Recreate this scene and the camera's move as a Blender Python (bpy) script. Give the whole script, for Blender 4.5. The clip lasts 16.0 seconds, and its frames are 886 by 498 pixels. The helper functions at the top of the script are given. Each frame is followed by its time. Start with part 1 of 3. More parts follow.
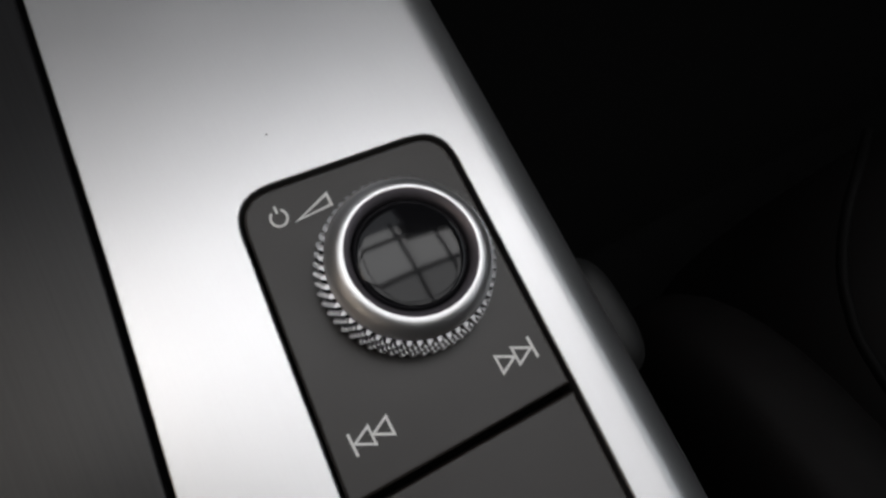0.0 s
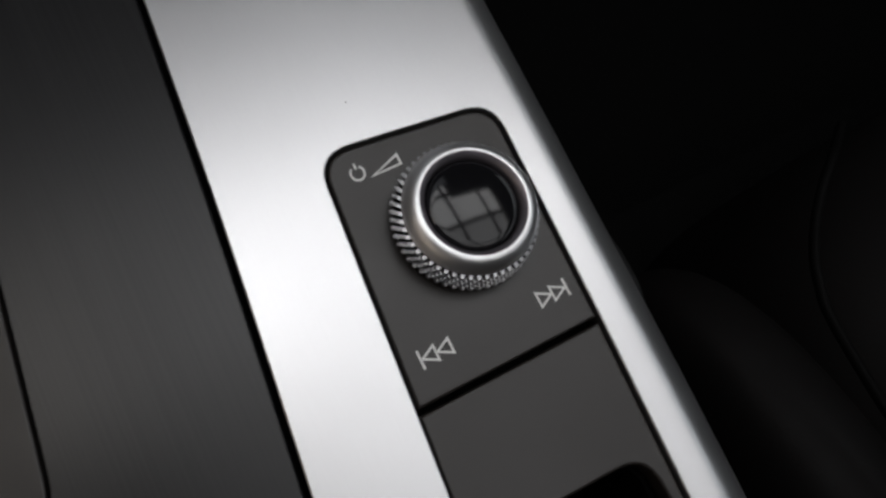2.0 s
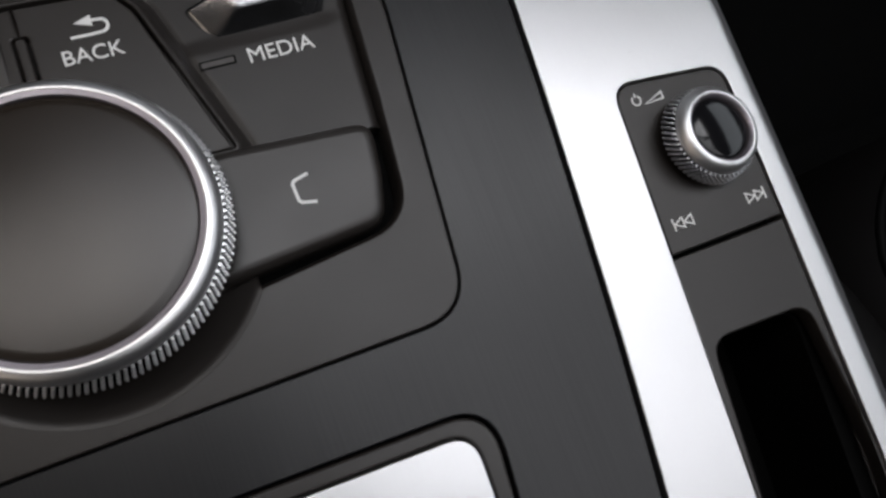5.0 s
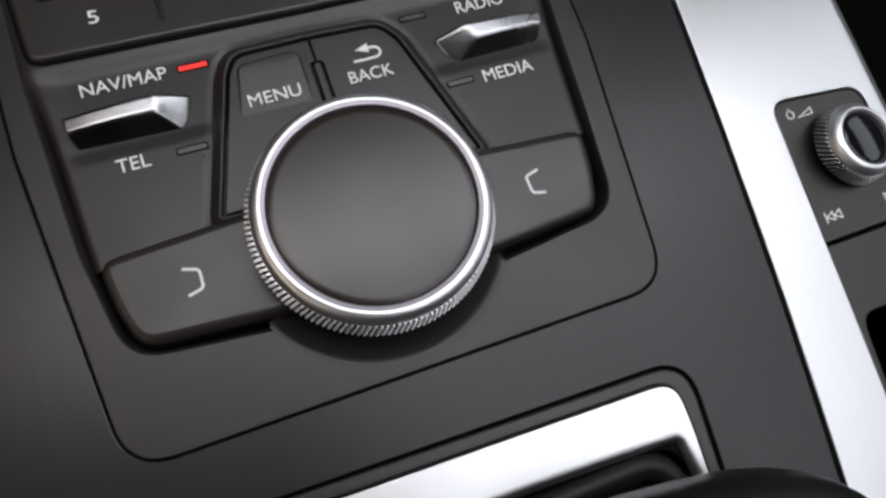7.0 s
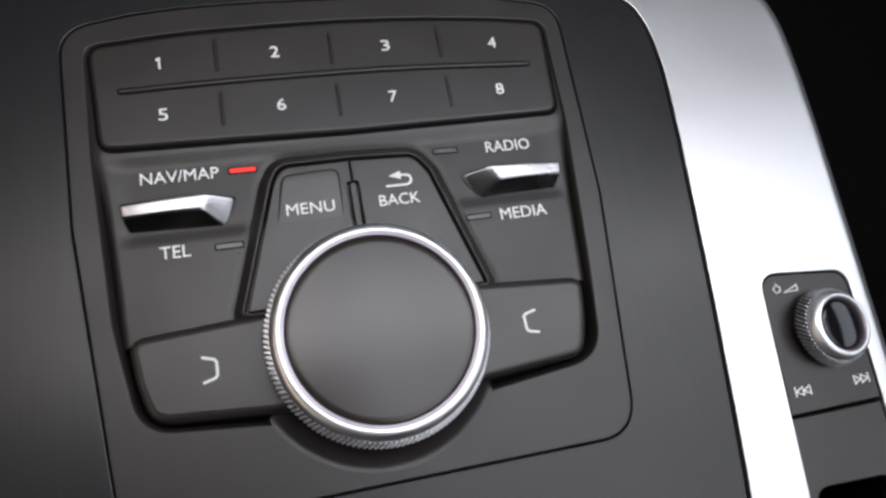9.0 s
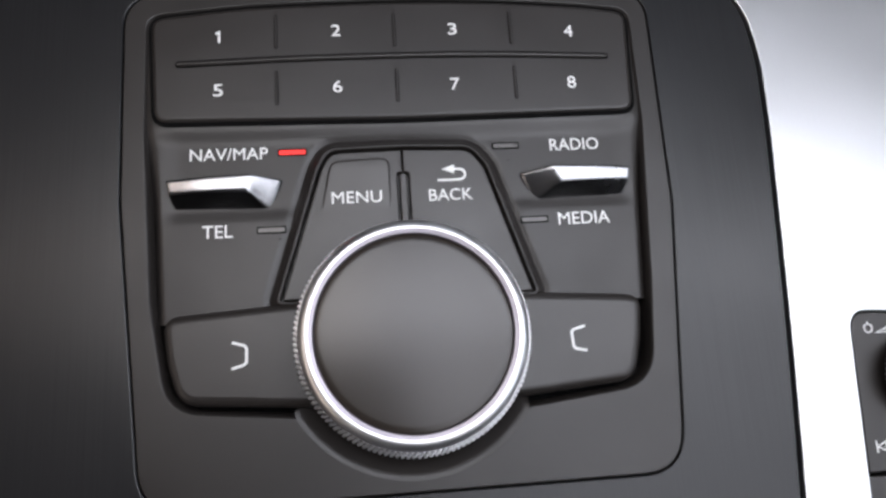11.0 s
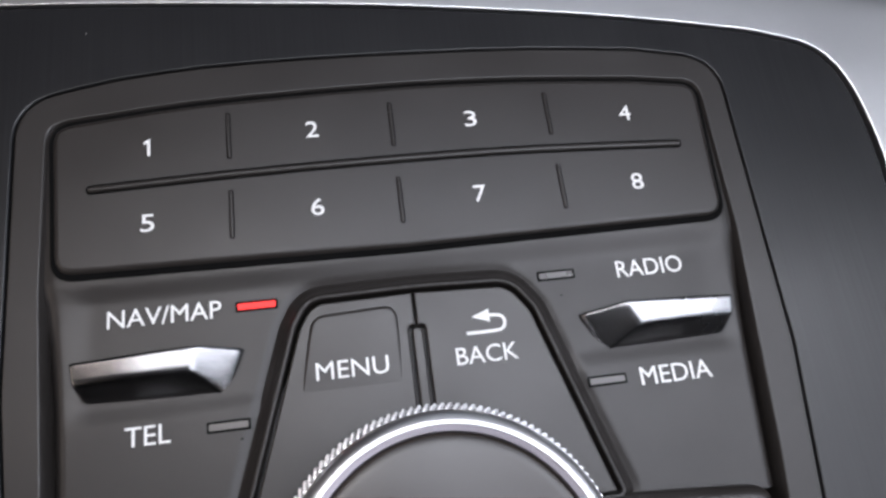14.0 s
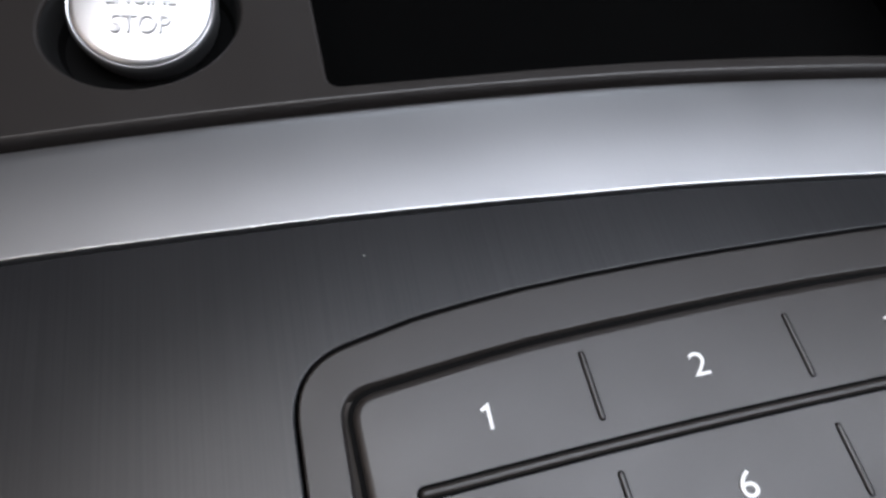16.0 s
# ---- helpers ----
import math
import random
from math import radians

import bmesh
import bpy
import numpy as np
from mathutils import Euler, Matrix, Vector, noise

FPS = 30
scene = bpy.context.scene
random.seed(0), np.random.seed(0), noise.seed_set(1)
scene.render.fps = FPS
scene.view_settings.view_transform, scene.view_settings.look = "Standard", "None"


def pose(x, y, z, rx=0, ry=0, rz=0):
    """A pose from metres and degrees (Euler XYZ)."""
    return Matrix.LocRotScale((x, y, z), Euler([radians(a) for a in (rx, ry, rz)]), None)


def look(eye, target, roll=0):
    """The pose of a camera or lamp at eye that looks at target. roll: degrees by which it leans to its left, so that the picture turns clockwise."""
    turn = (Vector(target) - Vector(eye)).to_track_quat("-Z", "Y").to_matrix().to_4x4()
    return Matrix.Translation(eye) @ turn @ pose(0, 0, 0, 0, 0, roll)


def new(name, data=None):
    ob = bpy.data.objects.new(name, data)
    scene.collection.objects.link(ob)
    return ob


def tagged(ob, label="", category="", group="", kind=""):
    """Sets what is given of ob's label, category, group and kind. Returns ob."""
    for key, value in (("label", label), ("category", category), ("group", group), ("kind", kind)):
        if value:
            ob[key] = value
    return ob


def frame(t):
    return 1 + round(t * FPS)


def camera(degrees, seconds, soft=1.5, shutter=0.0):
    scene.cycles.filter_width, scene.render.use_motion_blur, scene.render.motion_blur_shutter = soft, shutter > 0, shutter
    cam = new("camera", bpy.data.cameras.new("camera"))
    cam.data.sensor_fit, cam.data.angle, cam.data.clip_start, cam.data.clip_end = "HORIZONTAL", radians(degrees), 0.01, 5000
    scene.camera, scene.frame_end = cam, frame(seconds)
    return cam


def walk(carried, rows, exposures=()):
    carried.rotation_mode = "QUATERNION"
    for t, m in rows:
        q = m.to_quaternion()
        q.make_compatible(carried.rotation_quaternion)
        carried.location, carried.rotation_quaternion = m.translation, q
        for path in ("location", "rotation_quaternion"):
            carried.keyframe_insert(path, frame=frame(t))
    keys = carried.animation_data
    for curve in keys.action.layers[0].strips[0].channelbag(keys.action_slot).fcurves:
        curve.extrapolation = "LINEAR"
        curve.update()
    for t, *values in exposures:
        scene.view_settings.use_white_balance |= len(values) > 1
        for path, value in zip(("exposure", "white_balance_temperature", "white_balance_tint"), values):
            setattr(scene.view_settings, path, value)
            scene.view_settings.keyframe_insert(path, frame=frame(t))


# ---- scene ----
U = 0.047  # metres in one drawing unit (half the distance between the outer preset digits is 1.052 units)

# camera and its walk, in drawing units
cam = camera(66.19, 16.0, soft=2.8)
PATH = [
    (0, (2.5518, -2.3320, 1.8765), (3.0347, -1.8900, -0.0134), 19.93),
    (0.5, (2.5661, -2.3391, 1.8830), (3.0381, -1.8779, -0.0050), 18.20),
    (1, (2.5565, -2.3449, 1.9274), (3.0412, -1.8732, 0.0452), 18.38),
    (1.5, (2.4343, -2.3870, 2.0347), (2.9308, -1.9418, 0.1491), 21.16),
    (2, (2.1903, -2.3818, 2.1813), (2.7158, -2.0184, 0.2861), 29.11),
    (2.5, (1.9403, -2.3971, 2.3163), (2.4754, -2.0819, 0.4151), 34.39),
    (3, (1.6628, -2.4147, 2.4979), (2.2265, -2.1434, 0.5982), 40.57),
    (3.5, (1.3625, -2.4066, 2.6855), (1.9392, -2.1579, 0.7867), 43.70),
    (4, (1.1158, -2.3918, 2.7306), (1.6939, -2.1431, 0.8322), 44.80),
    (4.5, (0.8472, -2.3902, 2.8577), (1.4035, -2.1267, 0.9548), 43.65),
    (5, (0.5992, -2.4357, 2.9587), (1.1227, -2.1535, 1.0491), 41.53),
    (7.3, (-0.7236, -2.4116, 3.4978), (-0.2451, -2.0008, 1.5998), 30.65),
    (7.5, (-0.7989, -2.4234, 3.5564), (-0.3000, -1.9886, 1.6690), 30.45),
    (8, (-0.7717, -2.2686, 3.7563), (-0.2656, -1.8096, 1.8766), 31.99),
    (8.5, (-0.5934, -2.1291, 3.8600), (-0.0834, -1.6671, 1.9821), 35.43),
    (9, (-0.4915, -2.0225, 3.8947), (-0.0269, -1.5413, 2.0099), 34.77),
    (9.5, (-0.5253, -1.8819, 3.9731), (-0.1646, -1.4170, 2.0617), 31.74),
    (9.7, (-0.4407, -1.9063, 3.9634), (-0.1228, -1.4613, 2.0396), 30.59),
    (11.8, (-0.1979, -1.7571, 3.4758), (0.0036, -1.3139, 1.5360), 21.03),
    (12, (-0.2121, -1.7176, 3.3956), (0.0024, -1.2590, 1.4607), 21.15),
    (12.5, (-0.2031, -1.5447, 3.2086), (0.0153, -1.0707, 1.2779), 20.17),
    (13, (-0.1666, -1.4108, 2.9954), (0.0607, -0.8969, 1.0760), 18.56),
    (13.5, (-0.1806, -1.2529, 2.8487), (0.0579, -0.7070, 0.9394), 17.72),
    (14, (-0.2422, -1.0980, 2.7102), (0.0239, -0.4888, 0.8239), 16.89),
    (14.5, (-0.4203, -0.9324, 2.6051), (-0.1264, -0.2382, 0.7527), 14.71),
    (15, (-0.7465, -0.7270, 2.4290), (-0.4369, 0.0806, 0.6257), 11.86),
    (15.5, (-1.0344, -0.3049, 2.2621), (-0.7484, 0.4963, 0.4521), 9.90),
    (16, (-1.4420, -0.1284, 1.9615), (-1.1017, 0.8025, 0.2244), 8.82),
]
walk(cam, [(t, look(Vector(eye) * U, Vector(target) * U, roll)) for t, eye, target, roll in PATH], exposures=[(0.0, -1.36, 6500, 10), (1.5, -1.43, 6500, 10), (3.0, -1.4, 6450, 10), (4.0, -1.12, 6400, 10), (5.0, -0.80, 6350, 11), (7.5, -0.4, 6250, 12), (9.5, -0.07, 6150, 13), (12.0, 0.02, 6060, 13), (13.0, 0.06, 6040, 14), (14.5, 0.19, 5970, 13), (15.2, 0.30, 5960, 12), (16.0, 0.33, 5950, 12)])

# world and light: unseen area lamps stand in for soft daylight through the glass roof and the windows
world = bpy.data.worlds.new("world")
scene.world = world
world.use_nodes = True
wn = world.node_tree
sky = wn.nodes.new("ShaderNodeTexSky")
sky.sky_type, sky.sun_disc, sky.sun_elevation, sky.sun_rotation = "NISHITA", False, radians(50), radians(150)
wn.links.new(sky.outputs[0], wn.nodes["Background"].inputs[0])
wn.nodes["Background"].inputs[1].default_value = 0.1
scene.view_settings.exposure = 0.0


def area_lamp(name, m, sx, sy, power, color=(1, 1, 1)):
    d = bpy.data.lights.new(name, "AREA")
    d.shape, d.size, d.size_y, d.energy, d.color = "RECTANGLE", sx, sy, power, color
    ob = new(name, d)
    ob.matrix_world = m
    return ob


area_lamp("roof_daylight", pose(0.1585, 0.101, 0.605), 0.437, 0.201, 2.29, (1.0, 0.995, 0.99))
# left-hand roof lamps are tinted to add the warm reflected cast there
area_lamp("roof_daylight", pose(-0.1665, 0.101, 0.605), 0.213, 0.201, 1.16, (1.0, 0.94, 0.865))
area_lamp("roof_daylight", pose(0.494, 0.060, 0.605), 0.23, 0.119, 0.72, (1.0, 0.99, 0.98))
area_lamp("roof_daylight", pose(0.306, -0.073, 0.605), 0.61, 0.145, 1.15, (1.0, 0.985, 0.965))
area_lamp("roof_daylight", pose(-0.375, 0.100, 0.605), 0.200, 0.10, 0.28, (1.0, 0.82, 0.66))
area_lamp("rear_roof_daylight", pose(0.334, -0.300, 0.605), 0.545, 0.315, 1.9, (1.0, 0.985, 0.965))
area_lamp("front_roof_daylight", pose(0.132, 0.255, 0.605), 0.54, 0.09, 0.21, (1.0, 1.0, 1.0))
area_lamp("windscreen_daylight", look((0.20, 0.93, 0.40), (0.1, 0, 0.0)), 0.8, 0.30, 0.52, (0.91, 0.96, 1.0))
area_lamp("side_daylight", look((0.78, -0.25, 0.43), (0, -0.25, 0.12)), 0.9, 0.22, 1.8, (0.90, 0.96, 1.0))
# orange tint added here for warm reflected light, not plain daylight
area_lamp("side_daylight", look((-0.78, -0.25, 0.43), (0, -0.25, 0.12)), 0.9, 0.22, 1.7, (1.0, 0.82, 0.66))


# ---- materials ----
def mat(name, base, rough=0.5, metal=0.0, grain=1500.0, bump=0.05, vary=0.12, stretch=(1, 1, 1), coat=0.0, spec=0.5, smudge=0.1, streak=0.0, sheen=0.0):
    m = bpy.data.materials.new(name)
    m.use_nodes = True
    n, l = m.node_tree.nodes, m.node_tree.links
    b = n["Principled BSDF"]
    b.inputs["Metallic"].default_value = metal
    b.inputs["Coat Weight"].default_value = coat
    b.inputs["Coat Roughness"].default_value = 0.04
    b.inputs["Specular IOR Level"].default_value = spec
    tc = n.new("ShaderNodeTexCoord")
    mp = n.new("ShaderNodeMapping")
    mp.inputs["Scale"].default_value = stretch
    l.new(tc.outputs["Object"], mp.inputs[0])
    fine = n.new("ShaderNodeTexNoise")
    fine.inputs["Scale"].default_value = grain
    fine.inputs["Detail"].default_value = 3
    l.new(mp.outputs[0], fine.inputs["Vector"])
    wide = n.new("ShaderNodeTexNoise")
    wide.inputs["Scale"].default_value = 45
    wide.inputs["Detail"].default_value = 5
    l.new(tc.outputs["Object"], wide.inputs["Vector"])
    mix = n.new("ShaderNodeMix")
    mix.data_type = "RGBA"
    l.new(fine.outputs[0], mix.inputs[0])
    mix.inputs[6].default_value = (*[c * (1 - vary) for c in base], 1)
    mix.inputs[7].default_value = (*[min(1, c * (1 + vary)) for c in base], 1)
    l.new(mix.outputs[2], b.inputs["Base Color"])
    mr = n.new("ShaderNodeMapRange")
    mr.inputs[1].default_value, mr.inputs[2].default_value = 0.3, 0.7
    mr.inputs[3].default_value, mr.inputs[4].default_value = rough - smudge / 2, rough + smudge / 2
    l.new(wide.outputs[0], mr.inputs[0])
    if streak:
        add = n.new("ShaderNodeMath")
        add.operation = "MULTIPLY_ADD"
        l.new(fine.outputs[0], add.inputs[0])
        add.inputs[1].default_value = streak
        l.new(mr.outputs[0], add.inputs[2])
        mr = add
    l.new(mr.outputs[0], b.inputs["Roughness"])
    if sheen:
        sp = n.new("ShaderNodeMapRange")
        sp.inputs[1].default_value, sp.inputs[2].default_value = 0.3, 0.7
        sp.inputs[3].default_value, sp.inputs[4].default_value = spec * (1 - sheen), spec * (1 + sheen)
        l.new(fine.outputs[0], sp.inputs[0])
        l.new(sp.outputs[0], b.inputs["Specular IOR Level"])
    if bump:
        bp = n.new("ShaderNodeBump")
        bp.inputs["Strength"].default_value, bp.inputs["Distance"].default_value = bump, 0.0003
        l.new(fine.outputs[0], bp.inputs["Height"])
        l.new(bp.outputs[0], b.inputs["Normal"])
    return m


PLASTIC = mat("soft_black_plastic", (0.0206, 0.0181, 0.0167), 0.35, grain=5000, bump=0.12, spec=0.39)
KEY = mat("satin_key_plastic", (0.0216, 0.0187, 0.0170), 0.33, grain=6000, bump=0.08, spec=0.45)
BRUSHED = mat("brushed_dark_metal", (0.010, 0.010, 0.011), 0.28, metal=0.0, grain=9, bump=0.028, vary=0.3, stretch=(240, 2.0, 4), spec=0.40, sheen=0.05, streak=0.07, smudge=0.04)
SILVER = mat("satin_aluminium", (0.65, 0.65, 0.66), 0.37, metal=1.0, grain=9, bump=0.008, vary=0.02, stretch=(500, 12, 12), smudge=0.03)
CHROME = mat("satin_chrome", (0.82, 0.82, 0.83), 0.38, metal=1.0, grain=4000, bump=0.02, vary=0.04)
KNURL = mat("knurled_silver", (0.55, 0.55, 0.56), 0.34, metal=1.0, grain=4000, bump=0.0, vary=0.05)
FACET = mat("polished_knurl", (0.40, 0.40, 0.41), 0.32, metal=1.0, grain=4000, bump=0.0, vary=0.04)
SMOKE = mat("dark_chrome", (0.30, 0.30, 0.31), 0.25, metal=1.0, grain=4000, bump=0.02, vary=0.04)
LILAC = mat("inner_lip", (0.25, 0.23, 0.255), 0.38, metal=0.8, grain=4000, bump=0.02, vary=0.04)
# near-black for shade in gaps and deep openings; also on bars and bases
DARK = mat("matt_near_black", (0.003, 0.003, 0.003), 0.75, grain=3000, bump=0.1, spec=0.05)
GLOSS = mat("gloss_black_lens", (0.006, 0.006, 0.007), 0.07, grain=900, bump=0.0, coat=0.0, spec=0.38, smudge=0.05)
PAD = mat("touchpad_black", (0.020, 0.0155, 0.0120), 0.25, grain=7000, bump=0.03, spec=0.50, smudge=0.03)
WHITE = mat("white_print", (0.78, 0.78, 0.77), 0.5, grain=4000, bump=0.0, vary=0.05)
GREYLED = mat("unlit_indicator", (0.062, 0.056, 0.052), 0.26, grain=3000, bump=0.0, spec=0.5)
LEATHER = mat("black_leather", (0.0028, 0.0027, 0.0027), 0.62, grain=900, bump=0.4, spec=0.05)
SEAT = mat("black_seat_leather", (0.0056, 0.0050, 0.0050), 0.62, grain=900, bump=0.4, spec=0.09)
# almost no albedo: the shade of the deep tray is put into the colour
TRAY_SHADE = mat("unlit_tray_black", (0.0012, 0.0012, 0.0012), 0.8, grain=2500, bump=0.2, spec=0.03)
GRIP = mat("grip_leather", (0.008, 0.008, 0.008), 0.45, grain=1200, bump=0.25, spec=0.25)
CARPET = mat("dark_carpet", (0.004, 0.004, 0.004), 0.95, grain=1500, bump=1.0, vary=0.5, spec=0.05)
LINER = mat("dark_headliner", (0.022, 0.022, 0.022), 0.9, grain=1200, bump=0.3)
PRINT_GREY = mat("grey_print", (0.60, 0.60, 0.61), 0.5, grain=4000, bump=0.0)


def glow(name, color, strength):
    m = bpy.data.materials.new(name)
    m.use_nodes = True
    b = m.node_tree.nodes["Principled BSDF"]
    b.inputs["Base Color"].default_value = (*[0.3 * c for c in color], 1)
    b.inputs["Specular IOR Level"].default_value = 0.2
    b.inputs["Emission Color"].default_value = (*color, 1)
    b.inputs["Emission Strength"].default_value = strength
    return m


RED = glow("lit_red_indicator", (1.0, 0.05, 0.042), 1.3)


# ---- builders; all in drawing units ----
def finish(name, me, material, parent=None, label="", angle=35):
    me.materials.clear()
    me.materials.append(material)
    for p in me.polygons:
        p.use_smooth = True
    me.set_sharp_from_angle(angle=radians(angle))
    ob = new(name, me)
    if parent:
        ob.parent = parent
    if label:
        ob["label"] = label
    return ob


def part(name, bm, material, parent=None, label="", angle=35):
    bmesh.ops.scale(bm, vec=(U, U, U), verts=bm.verts)
    bmesh.ops.recalc_face_normals(bm, faces=bm.faces)
    me = bpy.data.meshes.new(name)
    bm.to_mesh(me)
    bm.free()
    return finish(name, me, material, parent, label, angle)


def thing(name, x, y, z, label, category, group="", kind=""):
    ob = new(name)
    ob.empty_display_size = 0.01
    return tagged(ob, label, category, group, kind)


def rounded(corners, n=7):
    """A closed outline from (x, y, r) corners with rounded turns."""
    out, k = [], len(corners)
    for i in range(k):
        a, b, c = Vector(corners[i - 1][:2]), Vector(corners[i][:2]), Vector(corners[(i + 1) % k][:2])
        r = corners[i][2]
        d1, d2 = (a - b), (c - b)
        l1, l2 = d1.length, d2.length
        d1.normalize(), d2.normalize()
        ang = d1.angle(d2)
        if r < 1e-4 or ang > 3.12:
            out.append(b)
            continue
        cut = min(r / math.tan(ang / 2), l1 * 0.49, l2 * 0.49)
        p, q = b + d1 * cut, b + d2 * cut
        for j in range(n + 1):
            t = j / n
            out.append((1 - t) ** 2 * p + 2 * t * (1 - t) * b + t * t * q)
    return out


def smooth_line(pts, n=6):
    """A Catmull-Rom line through points."""
    P = [Vector(p) for p in pts]
    P = [2 * P[0] - P[1]] + P + [2 * P[-1] - P[-2]]
    out = []
    for i in range(1, len(P) - 2):
        a, b, c, d = P[i - 1 : i + 3]
        for j in range(n):
            t = j / n
            out.append(0.5 * (2 * b + (c - a) * t + (2 * a - 5 * b + 4 * c - d) * t * t + (3 * b - a - 3 * c + d) * t**3))
    return out + [P[-2]]


def turned(pts, ccw=True):
    area = sum(a[0] * b[1] - b[0] * a[1] for a, b in zip(pts, pts[1:] + pts[:1]))
    return pts if (area > 0) == ccw else pts[::-1]


def grown(pts, d):
    """An outline moved outwards by d."""
    pts = turned([Vector(p[:2]) for p in pts])
    out = []
    for i, b in enumerate(pts):
        a, c = pts[i - 1], pts[(i + 1) % len(pts)]
        e1, e2 = (b - a), (c - b)
        if e1.length < 1e-6 or e2.length < 1e-6:
            continue
        n1, n2 = Vector((e1.y, -e1.x)).normalized(), Vector((e2.y, -e2.x)).normalized()
        m = n1 + n2
        m.normalize()
        out.append(b + m * d / max(0.4, m.dot(n1)))
    return out


def turned_in(line, d):
    """A line that runs clockwise round its plate, moved inwards (to its right) by d."""
    P = [Vector(p[:2]) for p in line]
    out = []
    for i, b in enumerate(P):
        t = (P[min(len(P) - 1, i + 1)] - P[max(0, i - 1)]).normalized()
        out.append(b + Vector((t.y, -t.x)) * d)
    return out


def circle(x, y, r, n=48):
    return [Vector((x + r * math.cos(i * math.tau / n), y + r * math.sin(i * math.tau / n))) for i in range(n)]


def slab(name, outer, z0, z1, material, parent=None, label="", bevel=0.012, holes=(), res=2, angle=35):
    """A plate with that outline and holes, between two heights, with rounded edges."""
    cu = bpy.data.curves.new(name, "CURVE")
    cu.dimensions, cu.fill_mode = "2D", "BOTH"
    bevel = min(bevel, (z1 - z0) / 2.02)
    cu.extrude, cu.bevel_depth, cu.bevel_resolution, cu.offset = ((z1 - z0) / 2 - bevel) * U, bevel * U, res, -bevel * U
    for pts, ccw in [(outer, True)] + [(h, False) for h in holes]:
        pts = turned([Vector(p[:2]) for p in pts], ccw)
        s = cu.splines.new("POLY")
        s.points.add(len(pts) - 1)
        for p, v in zip(s.points, pts):
            p.co = (v[0] * U, v[1] * U, 0, 1)
        s.use_cyclic_u = True
    ob = new(name, cu)
    me = bpy.data.meshes.new_from_object(ob.evaluated_get(bpy.context.evaluated_depsgraph_get()))
    bpy.data.objects.remove(ob)
    bpy.data.curves.remove(cu)
    me.transform(Matrix.Translation((0, 0, (z0 + z1) / 2 * U)))
    me.name = name
    return finish(name, me, material, parent, label, angle)


def lathe(name, profile, x, y, material, parent=None, label="", n=96, angle=35):
    bm = bmesh.new()
    rings = []
    for r, z in profile:
        if r < 1e-6:
            rings.append([bm.verts.new((x, y, z))])
        else:
            rings.append([bm.verts.new((x + r * math.cos(i * math.tau / n), y + r * math.sin(i * math.tau / n), z)) for i in range(n)])
    for a, b in zip(rings, rings[1:]):
        for i in range(n):
            q = [a[i % len(a)], a[(i + 1) % len(a)], b[(i + 1) % len(b)], b[i % len(b)]]
            q = [v for k, v in enumerate(q) if v not in q[:k]]
            if len(q) > 2:
                bm.faces.new(q)
    return part(name, bm, material, parent, label, angle)


def knurl(name, x, y, r0, r1, z0, z1, material, parent, count, rows, depth, slant=0.22):
    """A knurl: slanting columns of small pyramids, parted by dark grooves, on a band that narrows from r0 to r1."""
    bm = bmesh.new()
    h, w = (z1 - z0) / rows, math.pi / count
    lean = (r1 - r0) / rows / 2
    at = lambda a, q, z: bm.verts.new((x + q * math.cos(a), y + q * math.sin(a), z))
    for j in range(rows):
        z, q = z0 + h * (j + 0.5), r0 + (r1 - r0) * (j + 0.5) / rows
        for i in range(count):
            a, b = 2 * w * (i + slant * j), 2 * w * slant * 0.5
            low, high = (q - lean, z - h * 0.5), (q + lean, z + h * 0.5)
            foot = [at(a - b - w * 0.62, *low), at(a - b + w * 0.62, *low), at(a + b + w * 0.62, *high), at(a + b - w * 0.62, *high)]
            top = [at(a - b * 0.5 - w * 0.30, q - lean * 0.5 + depth, z - h * 0.36), at(a - b * 0.5 + w * 0.30, q - lean * 0.5 + depth, z - h * 0.36), at(a + b * 0.5 + w * 0.30, q + lean * 0.5 + depth, z + h * 0.36), at(a + b * 0.5 - w * 0.30, q + lean * 0.5 + depth, z + h * 0.36)]
            for k in range(4):
                bm.faces.new((foot[k - 1], foot[k], top[k], top[k - 1]))
            bm.faces.new(top)
    return part(name, bm, material, parent, angle=20)


def text(name, words, x0, x1, y0, y1, z, material, parent):
    """Printed writing that fills the box x0..x1, y0..y1."""
    cu = bpy.data.curves.new(name, "FONT")
    cu.body, cu.extrude, cu.resolution_u = words, 0.004, 4
    ob = new(name, cu)
    me = bpy.data.meshes.new_from_object(ob.evaluated_get(bpy.context.evaluated_depsgraph_get()))
    bpy.data.objects.remove(ob)
    bpy.data.curves.remove(cu)
    co = np.array([v.co for v in me.vertices])
    lo, hi = co.min(0), co.max(0)
    sx, sy = (x1 - x0) / (hi[0] - lo[0]), (y1 - y0) / (hi[1] - lo[1])
    for v in me.vertices:
        v.co = ((x0 + (v.co.x - lo[0]) * sx) * U, (y0 + (v.co.y - lo[1]) * sy) * U, (z + (0.003 if v.co.z > 0 else -0.003)) * U)
    me.name = name
    return finish(name, me, material, parent)


